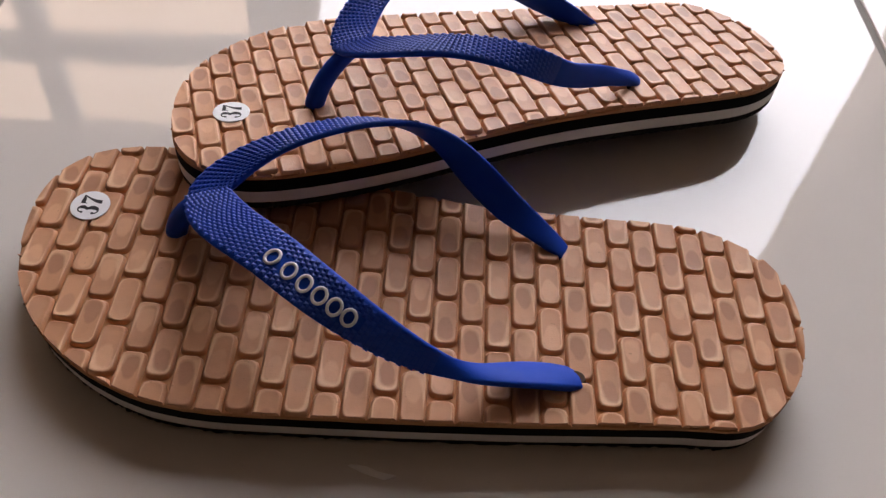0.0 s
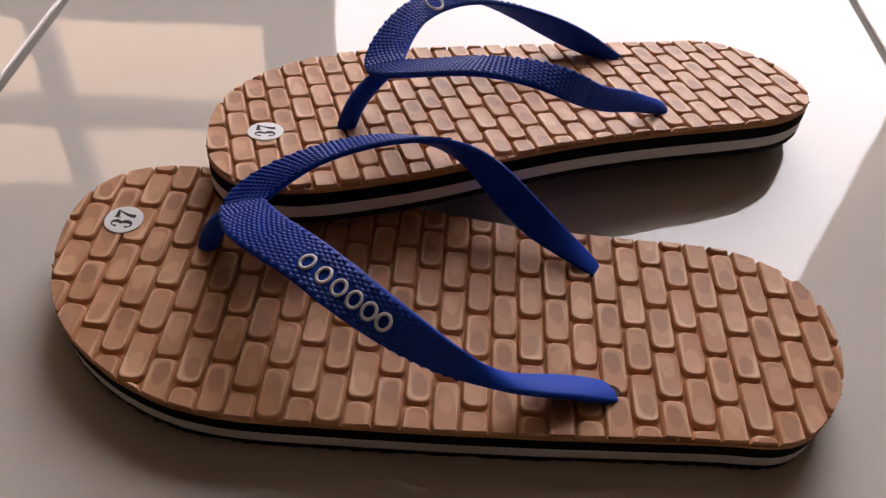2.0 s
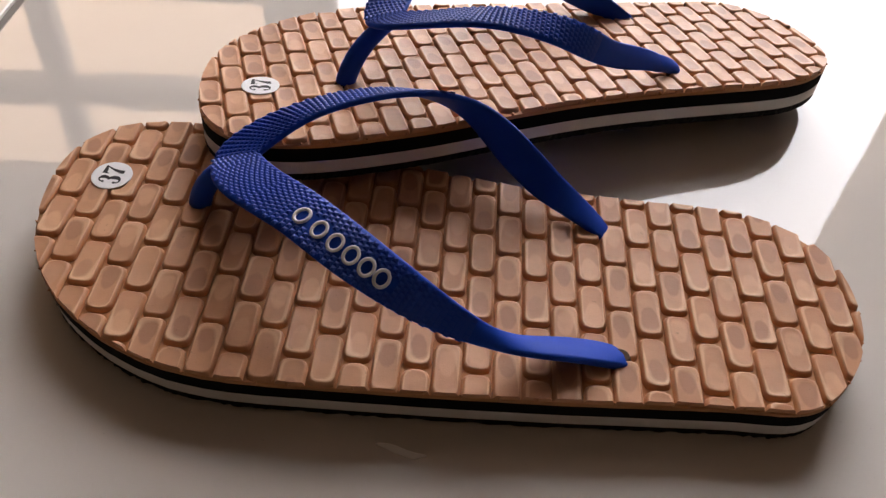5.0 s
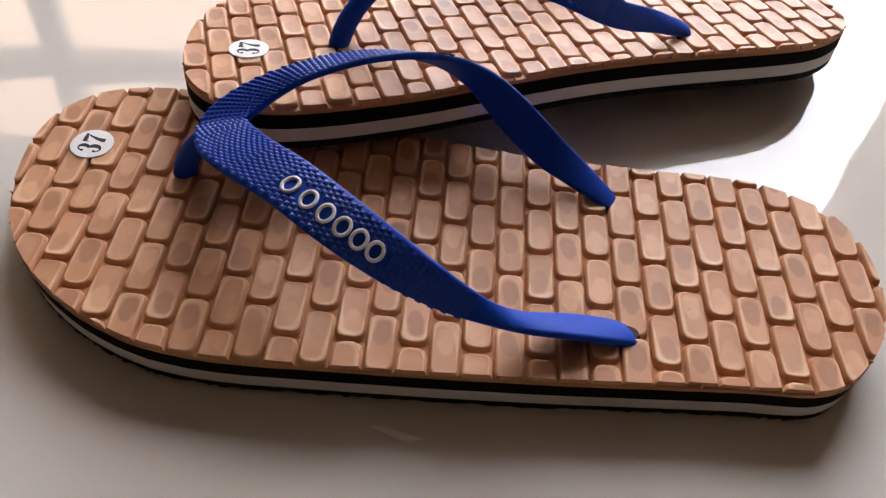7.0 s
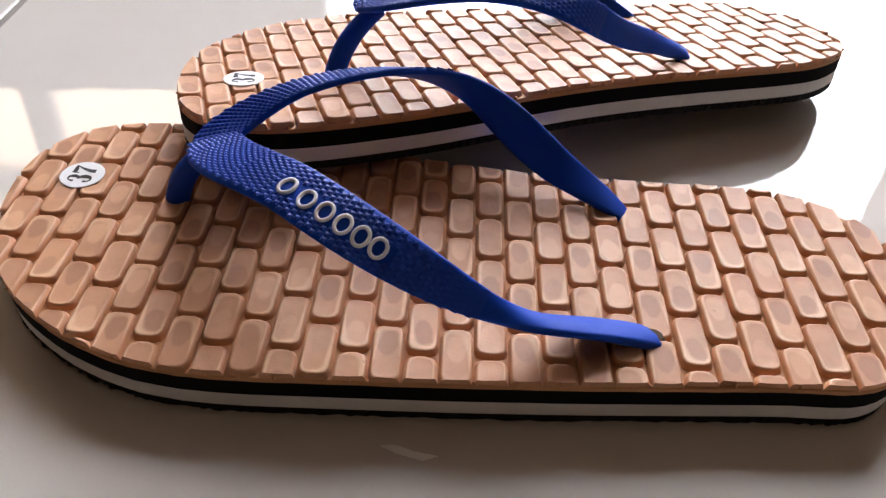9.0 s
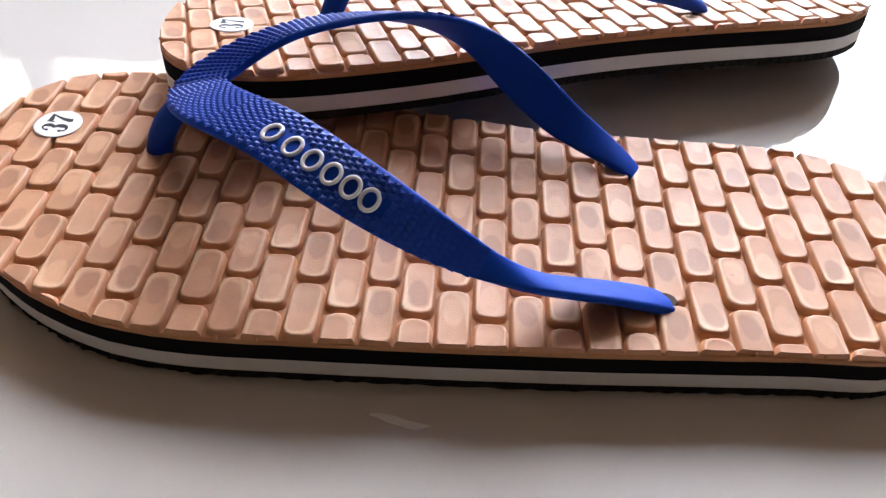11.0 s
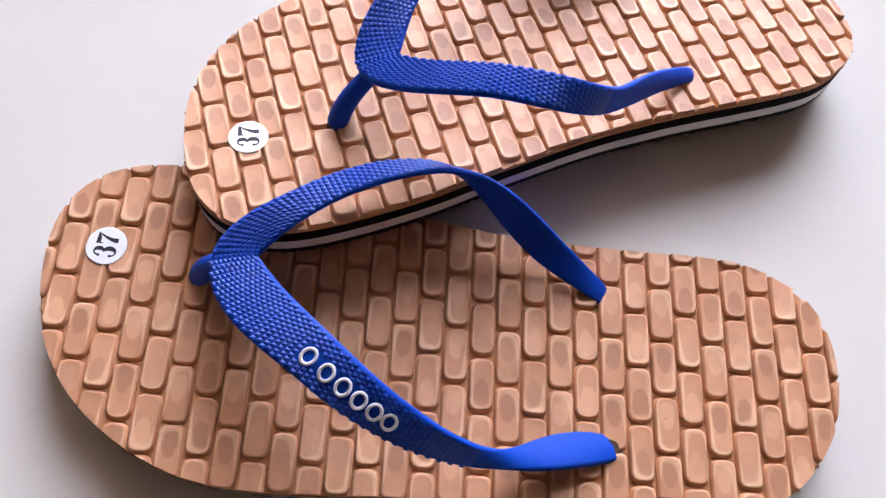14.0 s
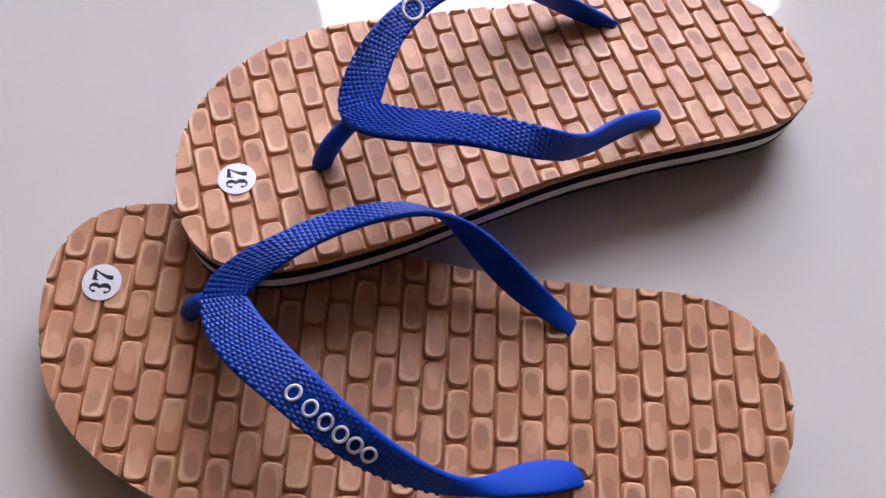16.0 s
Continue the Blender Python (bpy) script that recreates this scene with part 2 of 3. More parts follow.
tagged(new("backdrop_daylight", from_bm("backdrop_daylight", bm, DOOR_GLOW)), "bright overcast daylight beyond the doorway", "backdrop", kind="structure").matrix_world = SKEW

# ---------------------------------------------------------------- the floor
floor = tagged(new("floor"), "polished cream ceramic tile floor with narrow grout lines", "floor", kind="structure")
bm = bmesh.new()
box(bm, ROOM_X0, ROOM_Y0, -0.06, ROOM_X1, ROOM_Y1 + 0.75, -0.0012)
part("grout_bed", bm, GROUT, floor, "grey cement grout")
TILE_SIZE, TILE_GAP = 0.396, 0.0035
TILE_X, TILE_Y = -0.2495, -0.085


def tile_mesh():
    bm = bmesh.new()
    h = (TILE_SIZE - TILE_GAP) / 2
    rings = []
    for inset, z in ((0.0, -0.008), (0.0, -0.0010), (0.0004, -0.0003), (0.0012, 0.0)):
        a = h - inset
        rings.append([(-a, -a, z), (a, -a, z), (a, a, z), (-a, a, z)])
    lofted(bm, rings)
    return from_bm("tile", bm, TILE)


# ---------------------------------------------------------------- the sandals
U = 0.008  # width of one embossed column
ROW = 2.175  # brick length, in columns
SOLE = 1.70  # height of the groove floor over the ground, in columns
RELIEF = 0.22
OUTLINE = [
    (7.84, 2.95), (7.40, 4.7), (6.45, 5.80), (4.6, 6.7), (2.0, 6.97), (-2.0, 7.08), (-6.0, 7.4), (-10.0, 8.1),
    (-14.0, 8.9), (-18.0, 9.3), (-20.4, 9.05), (-22.0, 8.1), (-22.85, 6.3), (-22.80, 3.8), (-22.10, 1.5), (-20.53, -0.62),
    (-17.9, -2.38), (-14.85, -3.2), (-10.0, -3.2), (-4.0, -3.0), (2.0, -2.65), (5.0, -2.47), (6.65, -1.15), (7.62, 0.7),
]


def smooth_outline(points, steps=5):
    """A closed curve through the pattern's points."""
    out, n = [], len(points)
    for i in range(n):
        a, b, c, d = (Vector(points[(i + k) % n]) for k in (-1, 0, 1, 2))
        for s in range(steps):
            t = s / steps
            out.append(0.5 * (2 * b + (c - a) * t + (2 * a - 5 * b + 4 * c - d) * t * t + (3 * b - a - 3 * c + d) * t**3))
    return out


def shrunk(points, by):
    n, out = len(points), []
    for i in range(n):
        d = (points[(i + 1) % n] - points[i - 1]).normalized()
        out.append(points[i] + Vector((-d.y, d.x)) * by)
    return out


def layer(outline, levels, ragged=0.0, seed=1, fine=1):
    """A slab of foam: rings of the outline at (height, inset), in columns."""
    rng = random.Random(seed)
    bm = bmesh.new()
    rings = []
    if fine > 1:
        n = len(outline)
        outline = [outline[i].lerp(outline[(i + 1) % n], k / fine) for i in range(n) for k in range(fine)]
    for z, inset in levels:
        ring = []
        for p in shrunk(outline, inset):
            j = rng.uniform(-ragged, ragged)
            ring.append(((p.x + j) * U, (p.y + j) * U, z * U))
        rings.append(ring)
    lofted(bm, rings)
    return bm


def burr_bm(outline, seed):
    """Small torn points of foam where the grooves run out over the trimmed rim."""
    rng = random.Random(seed * 11)
    bm = bmesh.new()
    n = len(outline)
    walked, due = 0.0, 0.4
    for i in range(n):
        a, b = outline[i], outline[(i + 1) % n]
        walked += (b - a).length
        if walked < due:
            continue
        due = walked + rng.uniform(0.75, 1.3)
        d = (b - a).normalized()
        out = Vector((d.y, -d.x))
        w, reach, rise = rng.uniform(0.05, 0.10), rng.uniform(0.02, 0.09), rng.uniform(0.02, 0.16)
        z0, z1 = SOLE - 0.10, SOLE + rng.uniform(0.06, 0.16)
        q = a - out * 0.08
        pts = [(q - d * w, z0), (q + d * w, z0), (q + d * w * 0.6, z1), (q - d * w * 0.6, z1), (a + out * reach + d * rng.uniform(-0.06, 0.06), z0 + 0.1 + rise)]
        vs = [bm.verts.new((p.x * U, p.y * U, z * U)) for p, z in pts]
        for f in ((0, 1, 4), (1, 2, 4), (2, 3, 4), (3, 0, 4), (3, 2, 1, 0)):
            bm.faces.new([vs[k] for k in f])
    return bm


def brick_rings(hx, hy, corner):
    def ring(inset, z):
        pts = []
        for cx, cy, a0 in ((1, 1, 0), (-1, 1, 90), (-1, -1, 180), (1, -1, 270)):
            r = min(max(corner - inset * 0.5, 0.08), hx - inset - 0.015)
            for k in range(3):
                a = radians(a0 + 45 * k)
                pts.append((((hx - inset - r) * cx + r * math.cos(a)) * U, ((hy - inset - r) * cy + r * math.sin(a)) * U, z * U))
        return pts

    return [ring(0.0, -0.05), ring(0.006, RELIEF * 0.22), ring(0.045, RELIEF * 0.72), ring(0.085, RELIEF * 0.95), ring(0.115, RELIEF), ring(0.15, RELIEF * 0.97), ring(0.22, RELIEF * 0.92), ring(0.34, RELIEF * 0.89)]


def whole_brick(kind=0):
    """One of a few moulds that differ a little in size, corners and tilt."""
    rng = random.Random(kind + 5)
    bm = bmesh.new()
    lofted(bm, brick_rings(0.494 + rng.uniform(-0.014, 0.004), ROW / 2 - 0.028 + rng.uniform(-0.03, 0.012), 0.27 + rng.uniform(-0.05, 0.06)))
    tx, ty = rng.uniform(-0.035, 0.035), rng.uniform(-0.02, 0.02)
    for f in bm.faces:
        f.smooth = True
    for v in bm.verts:
        if v.co.z > 0:
            v.co.z += v.co.x * tx + v.co.y * ty
            v.co.x += rng.uniform(-0.008, 0.008) * U
            v.co.y += rng.uniform(-0.010, 0.010) * U
    return bm


def cut_brick(bm, planes):
    for co, no in planes:
        if all((v.co - co).dot(no) < 1e-7 for v in bm.verts):
            continue
        geom = list(bm.verts) + list(bm.edges) + list(bm.faces)
        cut = bmesh.ops.bisect_plane(bm, geom=geom, plane_co=co, plane_no=no, dist=1e-7, clear_outer=True)
        edges = [e for e in cut["geom_cut"] if isinstance(e, bmesh.types.BMEdge) and e.is_boundary]
        if edges:
            for f in bmesh.ops.edgeloop_fill(bm, edges=edges)["faces"]:
                f.smooth = False
        if not bm.verts:
            break
    bmesh.ops.remove_doubles(bm, verts=bm.verts, dist=2e-5)
    bmesh.ops.dissolve_degenerate(bm, dist=1e-5, edges=bm.edges)
    bmesh.ops.triangulate(bm, faces=bm.faces)
    return bm


def inside(p, poly):
    hit, n = False, len(poly)
    for i in range(n):
        a, b = poly[i], poly[i - 1]
        if (a.y > p.y) != (b.y > p.y) and p.x < (b.x - a.x) * (p.y - a.y) / (b.y - a.y) + a.x:
            hit = not hit
    return hit


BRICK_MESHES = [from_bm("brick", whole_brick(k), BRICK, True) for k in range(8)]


def lay_bricks(sandal, outline, origin, turn, odd):
    """Embossed bricks in running bond, every other column turned about, cut off at the rim of the sole."""
    edge = shrunk(outline, 0.03)
    n = len(edge)
    c, s = math.cos(radians(turn)), math.sin(radians(turn))
    for i in range(-40, 41):
        for j in range(-12, 13):
            lx, ly = i, (j + 0.5 * (i % 2) + 0.5) * ROW
            p = Vector((origin[0] + lx * c - ly * s, origin[1] + lx * s + ly * c))
            corners = [p + Vector((a * 0.475 * c - b * s, a * 0.475 * s + b * c)) for a in (-1, 1) for b in (-1.04, -0.5, 0.5, 1.04)]
            within = [inside(q, edge) for q in corners]
            if not any(within):
                continue
            m = Matrix.Translation((p.x * U, p.y * U, 0)) @ Matrix.Rotation(radians(turn + 180 * ((i + odd) % 2)), 4, "Z")
            near = [k for k in range(n) if (edge[k] - p).length < 2.3]
            if all(within) and not near:
                me = BRICK_MESHES[(i * 5 + j * 3 + (i * j) % 7) % 8]
            else:
                back = m.inverted()
                planes = []
                for k in near:
                    a, b = edge[k], edge[(k + 1) % n]
                    d = (b - a).normalized()
                    no = back.to_3x3() @ Vector((d.y, -d.x, 0))
                    mid = (a + b) / 2
                    planes.append((back @ Vector((mid.x * U, mid.y * U, 0)), no))
                bm = cut_brick(whole_brick((i * 3 + j) % 8), planes)
                if len(bm.faces) < 6:
                    bm.free()
                    continue
                xs, ys = [v.co.x for v in bm.verts], [v.co.y for v in bm.verts]
                if (max(xs) - min(xs)) * (max(ys) - min(ys)) < 0.12 * U * U:
                    bm.free()
                    continue
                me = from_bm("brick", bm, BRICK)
                me.set_sharp_from_angle(angle=radians(42))
            ob = new("brick", me)
            ob.parent = sandal
            ob.matrix_local = Matrix.Translation((0, 0, SOLE * U)) @ m


# straps: middle line and half-width, as control points in columns over the footbed
LEFT_INNER = ([(-15.25, 4.15, 3.05), (-11.99, 8.75, 4.70), (-4.31, 9.30, 3.10), (-8.38, 8.68, 2.82), (-0.85, 4.72, -0.15)],
              [(-0.69, 0.60, -0.11), (1.38, 1.14, 0.35), (-0.84, -0.33, -1.84), (-0.31, -0.34, 0.16)])
LEFT_OUTER = ([(-15.58, 4.69, 2.88), (-9.63, -3.30, 5.85), (-4.10, -2.58, -0.47), (-5.44, -1.21, 2.01), (-0.35, -0.90, -0.34)],
              [(0.22, 0.84, -0.16), (3.05, -0.92, 0.99), (-1.38, 1.16, -0.80), (0.18, 0.51, -0.07)])
RIGHT_INNER = ([(-15.83, 4.13, 2.70), (-5.19, 10.34, 6.18), (-8.18, 7.93, 0.58), (-4.18, 6.29, 2.76), (-0.70, 5.03, -0.28)],
               [(-0.14, 0.57, 0.02), (-1.94, 0.50, -0.15), (1.29, -0.35, -1.14), (-0.20, 0.40, -0.06)])
RIGHT_OUTER = ([(-15.36, 4.55, 2.85), (-11.28, -2.02, 6.45), (-4.41, -4.19, 0.55), (-4.29, -0.78, 2.0), (-0.32, -0.72, -0.25)],
               [(0.58, 0.50, -0.07), (0.81, -0.74, -1.21), (-0.05, 1.62, 2.04), (0.41, -0.37, -0.19)])


LEFT_HEAD = (Vector((-14.30, 4.48, 2.98)), Vector((-16.10, 4.30, 2.52)))  # the crease of the head, from heel side to toe side
RIGHT_HEAD = (Vector((-13.88, 4.20, 2.96)), Vector((-15.60, 4.08, 2.55)))
HEAD_END = 0.17


def strap_edges(strap, u):
    path, wide, _ = strap
    mid, w = bezier(path, u), bezier(wide, u)
    along = (bezier(path, min(u + 0.01, 1)) - bezier(path, max(u - 0.01, 0))).normalized()
    w = w - along * w.dot(along)
    return mid - w, mid + w


def strap_axis(strap, inner, u):
    """Middle and half-width of a strap at u: it rounds out of the shared head over the toe post."""
    if u >= HEAD_END:
        a, b = strap_edges(strap, u)
        return (a + b) / 2, (b - a) / 2
    ends, after = strap_edges(strap, HEAD_END), strap_edges(strap, HEAD_END + 0.01)
    away = 1 if inner else -1
    made, s = [], u / HEAD_END
    for k in (0, 1):
        toe_side = (k == 1) == inner
        start = strap[2][1] if toe_side else strap[2][0]
        gap = (ends[k] - start).length
        out = (after[k] - ends[k]).normalized() * gap
        off = Vector((0.05, away, 0.14)) * (gap * 1.0) if toe_side else (ends[k] - start) * 0.75 + Vector((0, away * 0.25 * gap, 0))
        made.append(start * (2 * s**3 - 3 * s**2 + 1) + off * (s**3 - 2 * s**2 + s) + ends[k] * (3 * s**2 - 2 * s**3) + out * (s**3 - s**2))
    return (made[0] + made[1]) / 2, (made[1] - made[0]) / 2


def strap_frame(strap, flip, u, inner=False):
    """Middle, half-width vector, outward normal and direction of a strap at u, in columns."""
    mid, w = strap_axis(strap, inner, u)
    along = (strap_axis(strap, inner, u + 0.01)[0] - strap_axis(strap, inner, max(u - 0.01, 0))[0]).normalized()
    normal = along.cross(w).normalized() * flip
    return mid, w, normal, along


def mirrored(v, side):
    return (v[0] * U, v[1] * side * U, v[2] * U)


def strap_bm(strap, flip, side, inner, steps=64, thick=0.30):
    bm = bmesh.new()
    rings = []
    for k in range(steps + 1):
        u = k / steps
        mid, w, no, _ = strap_frame(strap, flip, u, inner)
        end = max(0.0, (u - 0.88) / 0.12)
        w = w * math.sqrt(1 - (0.58 if inner else 0.62) * end ** 2) * math.sqrt(1 - 0.12 * max(0.0, 1 - u / 0.03) ** 2)
        if inner:
            w = w * (1 + 0.06 * max(0.0, math.sin(math.pi * (u - 0.6) / 0.55)))
        h = thick * (0.85 + 0.35 * max(0.0, (u - 0.8) / 0.2))
        ring = []
        for a, b in ((-1.0, -0.1), (-0.97, -0.40), (-0.80, -0.5), (0.80, -0.5), (0.97, -0.40), (1.0, -0.1), (0.96, 0.30), (0.80, 0.46), (0.0, 0.56), (-0.80, 0.46), (-0.96, 0.30)):
            q = mid + w * a + no * (h * b)
            q.z += SOLE + (0.26 if inner else 0.10) * end * (1 - end ** 5) - 0.30 * end ** 8
            ring.append(mirrored(q, side))
        rings.append(ring)
    lofted(bm, rings)
    return bm


def stud_bm(strap, flip, side, inner, u1, skip=None, thick=0.30):
    """Rows of small pyramids on a strap's outer face, fading out towards its smooth end."""
    bm = bmesh.new()
    u, row = 0.004, 0
    while u < u1:
        mid, w, no, along = strap_frame(strap, flip, u, inner)
        step = (strap_axis(strap, inner, u + 0.005)[0] - mid).length / 0.005
        count = max(3, int(2 * w.length / 0.19))
        fade = min(1.0, (u1 - u) / 0.2)
        for k in range(count):
            a = -0.93 + 1.86 * (k + (0.5 if row % 2 else 0.0) + 0.25) / (count + 0.25)
            if abs(a) > 0.96 or (skip and skip[0] < u < skip[1] and abs(a + 0.10) < 0.34):
                continue
            base = mid + w * a + no * (thick * (0.42 + 0.10 * (1 - abs(a))))
            hw, hl = w.normalized() * 0.088, along * 0.095
            tip = base + no * (0.054 * fade)
            vs = [bm.verts.new(mirrored(q + Vector((0, 0, SOLE)), side)) for q in (base - hw - hl, base + hw - hl, base + hw + hl, base - hw + hl, tip - hl * 0.2)]
            for f in ((0, 1, 4), (1, 2, 4), (2, 3, 4), (3, 0, 4), (3, 2, 1, 0)):
                bm.faces.new([vs[i] for i in f])
        u += 0.20 / max(step, 4.0)
        row += 1
    return bm


def ring_bm(mid, across, along, normal, rx, ry, tube, side, n=28, m=8):
    bm = bmesh.new()
    grid = []
    for i in range(n):
        a = 2 * math.pi * i / n
        radial = across * (math.cos(a)) + along * (math.sin(a))
        centre = mid + across * (rx * math.cos(a)) + along * (ry * math.sin(a))
        loop = []
        for j in range(m):
            b = 2 * math.pi * j / m
            q = centre + radial * (tube * math.cos(b)) + normal * (tube * math.sin(b))
            loop.append(bm.verts.new(mirrored(q + Vector((0, 0, SOLE)), side)))
        grid.append(loop)
    for i in range(n):
        for j in range(m):
            bm.faces.new((grid[i][j], grid[(i + 1) % n][j], grid[(i + 1) % n][(j + 1) % m], grid[i][(j + 1) % m]))
    return bm


def post_bm(side, shift):
    bm = bmesh.new()
    a, b = Vector((-17.0, 4.6, -0.1)), Vector((-15.05, 4.40, 2.62))
    a, b = a + Vector((shift, 0, 0)), b + Vector((shift, -0.15 if shift else 0, 0))
    bend = Vector((-16.70 + shift, 4.6, 1.6))
    rings = []
    for k in range(9):
        u = k / 8
        c = a * (1 - u) ** 2 + bend * 2 * u * (1 - u) + b * u * u
        t = ((bend - a) * (1 - u) + (b - bend) * u).normalized()
        s = t.cross(Vector((0, 1, 0))).normalized()
        v = t.cross(s)
        r = 0.43 - 0.09 * u * u
        rings.append([mirrored(c + Vector((0, 0, SOLE)) + (s * math.cos(q) + v * math.sin(q)) * r, side) for q in (2 * math.pi * i / 14 for i in range(14))])
    lofted(bm, rings)
    return bm


def disc_bm(x, y, z, rx, ry, h, n=32, edge=0.05):
    bm = bmesh.new()
    rings = []
    for s, dz in ((1.0, 0.0), (1.0, h * 0.7), (1.0 - edge, h)):
        rings.append([((x + rx * s * math.cos(a)) * U, (y + ry * s * math.sin(a)) * U, (z + dz) * U) for a in (2 * math.pi * i / n for i in range(n))])
    lofted(bm, rings)
    return bm


def pen_stroke(bm, points, h):
    """A flat stroke of ink through (x, y, width), as a thin slab."""
    ring_a, ring_b = [], []
    for k, (x, y, w) in enumerate(points):
        p, q = points[max(k - 1, 0)], points[min(k + 1, len(points) - 1)]
        d = Vector((q[0] - p[0], q[1] - p[1])).normalized() * (w / 2)
        ring_a.append((x - d.y, y + d.x))
        ring_b.append((x + d.y, y - d.x))
    lofted(bm, [[(*a, 0), (*b, 0), (*b, h), (*a, h)] for a, b in zip(ring_a, ring_b)])


def digits_mesh(height):
    """The size, 37, in a bold face with thin and thick strokes, round terminals and a heavy flag."""
    bm = bmesh.new()
    e, h = height, 0.00005

    def bowl(cx, cy, rx, ry, a0, a1, thick):
        pts = []
        for k in range(15):
            a = radians(a0 + (a1 - a0) * k / 14)
            pts.append((cx + rx * math.cos(a), cy + ry * math.sin(a), e * (0.07 + thick * max(0.0, math.cos(a)) ** 1.3)))
        pen_stroke(bm, pts, h)

    x3, x7 = -0.32 * e, 0.34 * e
    bowl(x3 - 0.02 * e, 0.26 * e, 0.17 * e, 0.22 * e, 165, -90, 0.14)
    bowl(x3 - 0.02 * e, -0.23 * e, 0.19 * e, 0.27 * e, 90, -165, 0.17)
    for cy in (0.26 * e, -0.28 * e):
        pts = [(x3 - 0.19 * e + 0.13 * e * (k / 6 - 0.5), cy, 0.15 * e * math.sqrt(max(0.05, 1 - (k / 3 - 1) ** 2))) for k in range(7)]
        pen_stroke(bm, pts, h * 1.15)
    pen_stroke(bm, [(x7 - 0.27 * e, 0.39 * e, 0.20 * e), (x7, 0.39 * e, 0.19 * e), (x7 + 0.27 * e, 0.45 * e, 0.06 * e)], h)
    pen_stroke(bm, [(x7 - 0.25 * e, 0.50 * e, 0.05 * e), (x7 - 0.25 * e, 0.18 * e, 0.05 * e)], h * 1.15)
    pen_stroke(bm, [(x7 + 0.25 * e, 0.44 * e, 0.06 * e), (x7 + 0.10 * e, 0.16 * e, 0.09 * e), (x7 - 0.02 * e, -0.14 * e, 0.17 * e), (x7 - 0.06 * e, -0.36 * e, 0.23 * e), (x7 - 0.05 * e, -0.50 * e, 0.22 * e)], h * 0.9)
    return from_bm("digits", bm, INK)


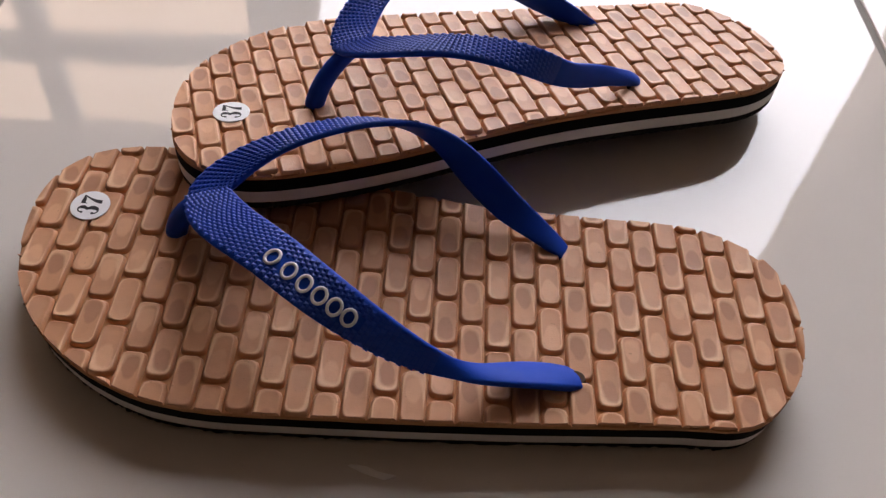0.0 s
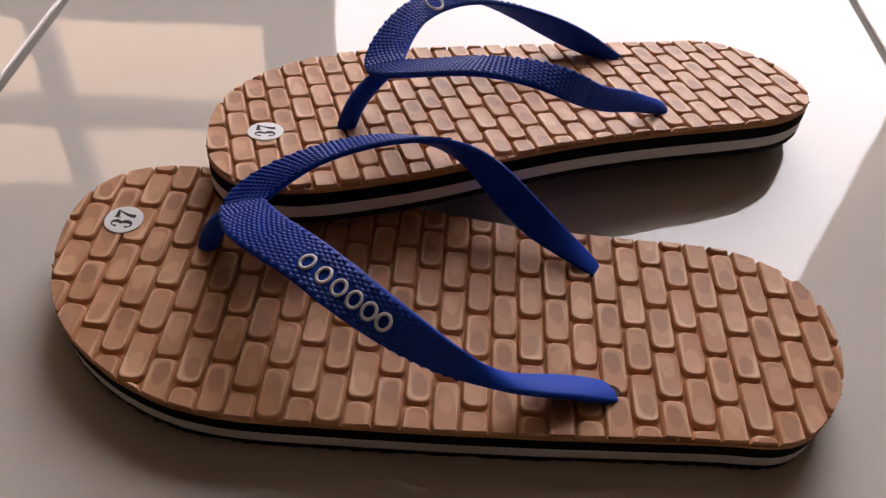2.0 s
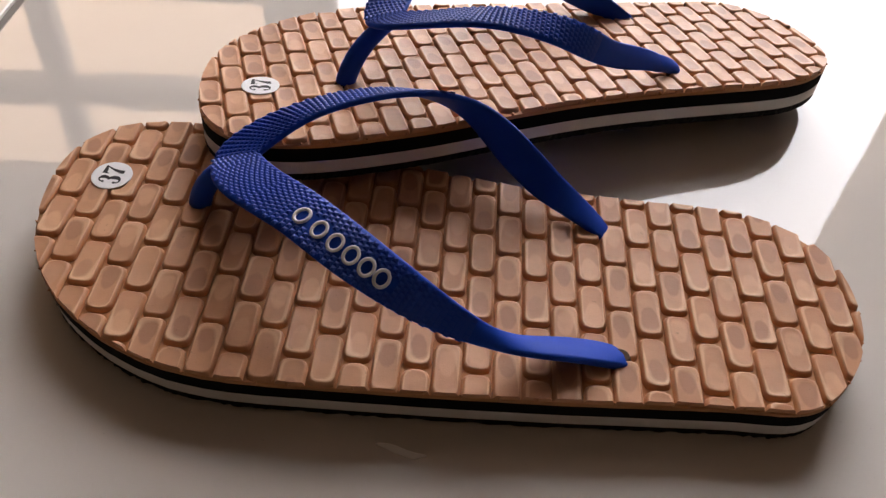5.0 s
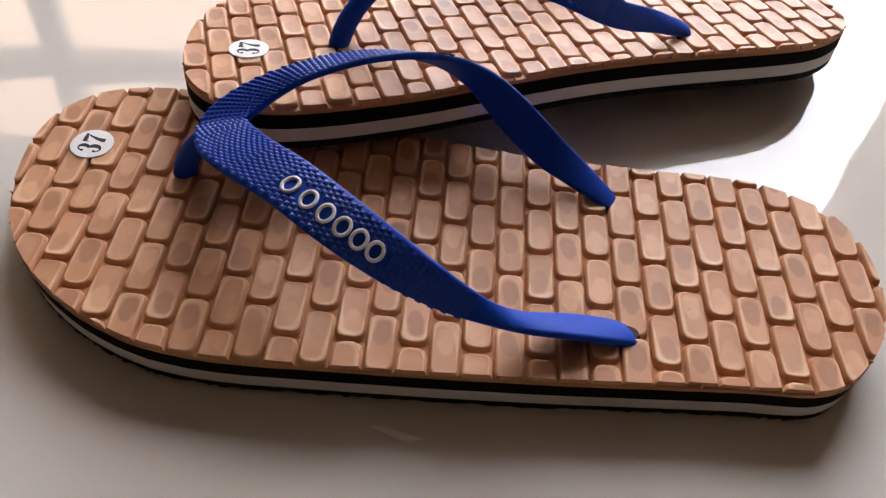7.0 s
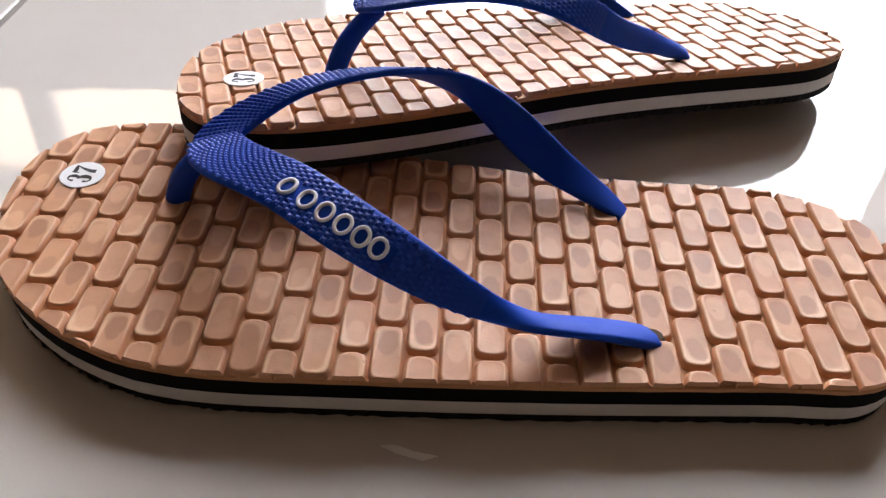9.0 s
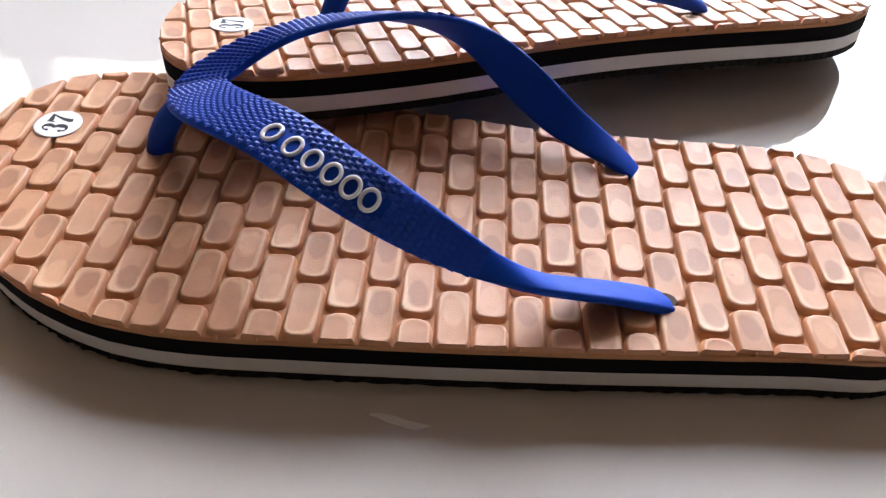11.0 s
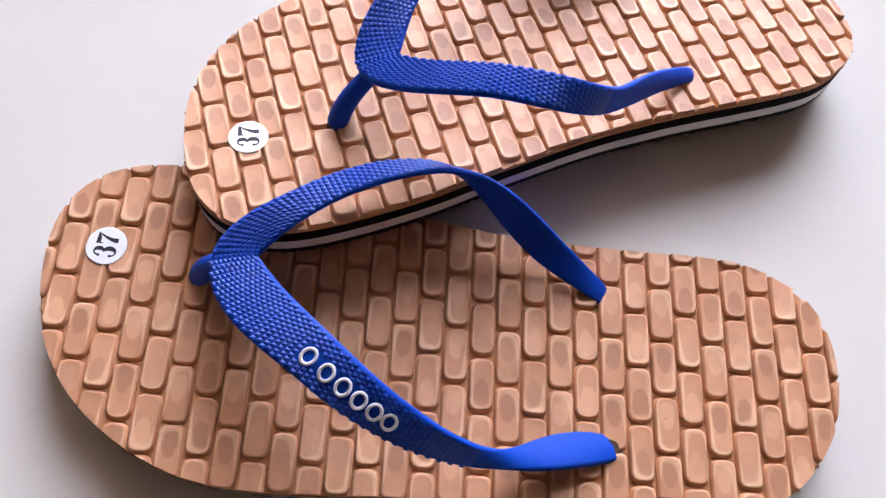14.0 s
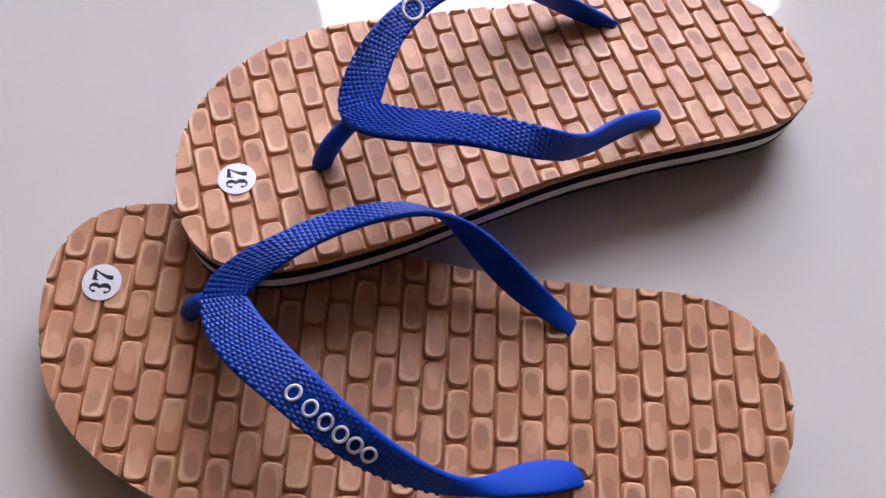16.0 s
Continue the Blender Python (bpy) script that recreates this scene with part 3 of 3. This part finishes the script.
def sandal_thing(side, label, inner_path, outer_path, origin, turn, sticker, sticker_turn, seed, toe_trim=0.0):
    """side 1: the left sandal, -1: its mirror image. The Empty stands at the base."""
    ob = tagged(new("flip_flop"), label, "flip-flop", "pair of flip-flops")
    outline = [Vector((p.x + toe_trim * max(0.0, (-12 - p.x) / 11), p.y * side)) for p in smooth_outline(OUTLINE)]
    if side < 0:
        outline.reverse()
    t, shift = SOLE, 0.0 if side > 0 else 0.48
    part("outsole", layer(outline, [(0.0, 0.20), (0.05, 0.12), (0.20, 0.09), (0.35, 0.10)], 0.04, seed, 5), FOAM_SOLE, ob, "black rubber outsole with a ragged trimmed edge")
    part("white_layer", layer(outline, [(0.35, 0.11), (0.39, 0.07), (0.88, 0.06), (0.91, 0.08)], 0.006, seed), FOAM_WHITE, ob, "white foam midsole layer")
    part("black_layer", layer(outline, [(0.91, 0.07), (0.94, 0.04), (1.50, 0.015), (1.53, 0.03)], 0.008, seed), FOAM_BLACK, ob, "black foam midsole layer")
    part("top_layer", layer(outline, [(1.53, 0.03), (1.55, 0.0), (t - 0.03, 0.0), (t, 0.03)], 0.010, seed, 2), FOAM_TAN, ob, "tan foam footbed")
    part("trimmed_lip", burr_bm(outline, seed), FOAM_TAN, ob, "ragged lip of trimmed tan foam")
    straps = []
    for name, strap, studs_to in (("inner_strap", inner_path, 0.50 if side > 0 else 0.46), ("outer_strap", outer_path, 0.50)):
        inner = name == "inner_strap"
        flip = 1 if strap_frame(strap, 1, 0.2, inner)[2].z > 0 else -1
        ob2 = part(name, strap_bm(strap, flip, side, inner), RUBBER, ob, "blue rubber strap", True)
        gap = (0.147, 0.325) if side > 0 and not inner else None
        part("stud_texture", stud_bm(strap, flip, side, inner, studs_to, gap), STUDDED, ob2, "shiny studded rubber face")
        straps.append((ob2, flip))
    outer, flip = straps[1]
    part("toe_post", post_bm(side, shift), RUBBER, ob, "blue rubber toe post", True)
    # no holes are cut: flat dark discs carry their shade as colour
    part("hole_shade_disc", disc_bm(-17.0 + shift, 4.6 * side, t, 0.46, 0.43, RELIEF * 0.95, 20, 0.2), HOLE_SHADE, ob, "flat dark disc painted as the shaded hole round the toe post")
    for ends in (inner_path, outer_path):
        x, y, _ = bezier(ends[0], 0.955)
        part("hole_shade_disc", disc_bm(x, y * side, t, 0.40, 0.34, RELIEF * 0.99, 20, 0.2), HOLE_SHADE, ob, "flat dark disc painted as the shaded hole round the strap's end")
    if side > 0:
        for k in range(6):
            u = 0.158 + 0.0279 * k
            mid, w, no, ahead = strap_frame(outer_path, flip, u)
            part("raised_ring", ring_bm(mid - w * 0.10 + no * 0.17, w.normalized(), ahead, no, 0.285, 0.235, 0.062, side), WHITE_PRINT, outer, "white moulded mark", True)
    else:
        mid, w, no, ahead = strap_frame(outer_path, flip, 0.20)
        part("raised_ring", ring_bm(mid + no * 0.17, w.normalized(), ahead, no, 0.42, 0.52, 0.07, side), WHITE_PRINT, outer, "white moulded oval mark", True)
    sx, sy = sticker
    tag = part("size_sticker", disc_bm(sx, sy, t + RELIEF + 0.01, 0.78, 0.78, 0.03), PAPER, ob, "round white paper size sticker")
    num = new("number", digits_mesh(0.0066))
    num.parent = tag
    num.matrix_local = pose(sx * U, sy * U, (t + RELIEF + 0.043) * U, 0, 0, sticker_turn)
    lay_bricks(ob, outline, origin, turn, 0 if side > 0 else 1)
    return ob


left = sandal_thing(1, "tan brick-embossed flip-flop with blue straps lying flat on the tiles", (*LEFT_INNER, LEFT_HEAD), (*LEFT_OUTER, LEFT_HEAD), (0.0, 0.0), 0.0, (-20.66, 5.55), 86, 3)
right = sandal_thing(-1, "tan brick-embossed flip-flop with blue straps, its toe resting on the other", (*RIGHT_INNER, RIGHT_HEAD), (*RIGHT_OUTER, RIGHT_HEAD), (0.765, 2.02), 1.0, (-20.04, -4.72), 80, 7, 0.36)
# the right sandal leans with its toe on the left one and its heel on the tiles
lean = Vector((-0.1420, 0.0182, 0.3029))
turn = Matrix.Rotation(lean.length, 4, lean.normalized())
foot = Vector((1.948, 19.981, 2.148)) - turn.to_3x3() @ Vector((0, 0, 1.70 * 0.988))
right.matrix_world = Matrix.Translation(foot * U) @ turn @ Matrix.Scale(0.988, 4)

# ---------------------------------------------------------------- floor tiles
# flat pale patch painted for the glint of door light on the glaze
bm = bmesh.new()
rings = []
for size, z in ((1.0, 0.00001), (0.9, 0.00004), (0.2, 0.00005)):
    rings.append([(-0.066 + 0.0062 * size * math.cos(a) * (1 + 0.25 * math.sin(3 * a)), -0.034 + size * (0.0014 * math.sin(a) * (1 + 0.4 * math.cos(2 * a + 1)) - 0.0011 * math.cos(a)), z) for a in (2 * math.pi * i / 20 for i in range(20))])
lofted(bm, rings)
part("glint_patch", bm, GLINT, floor, "small pale patch painted as a glint on the glaze", True)
TILE_MESH = tile_mesh()
for i in range(-8, 9):
    for j in range(-12, 7):
        x, y = TILE_X + (i + 0.5) * TILE_SIZE, TILE_Y + (j + 0.5) * TILE_SIZE
        if ROOM_X0 < x < ROOM_X1 and ROOM_Y0 < y < ROOM_Y1 + 0.6:
            ob = new("tile", TILE_MESH)
            ob.parent = floor
            ob.location = (x, y, 0)
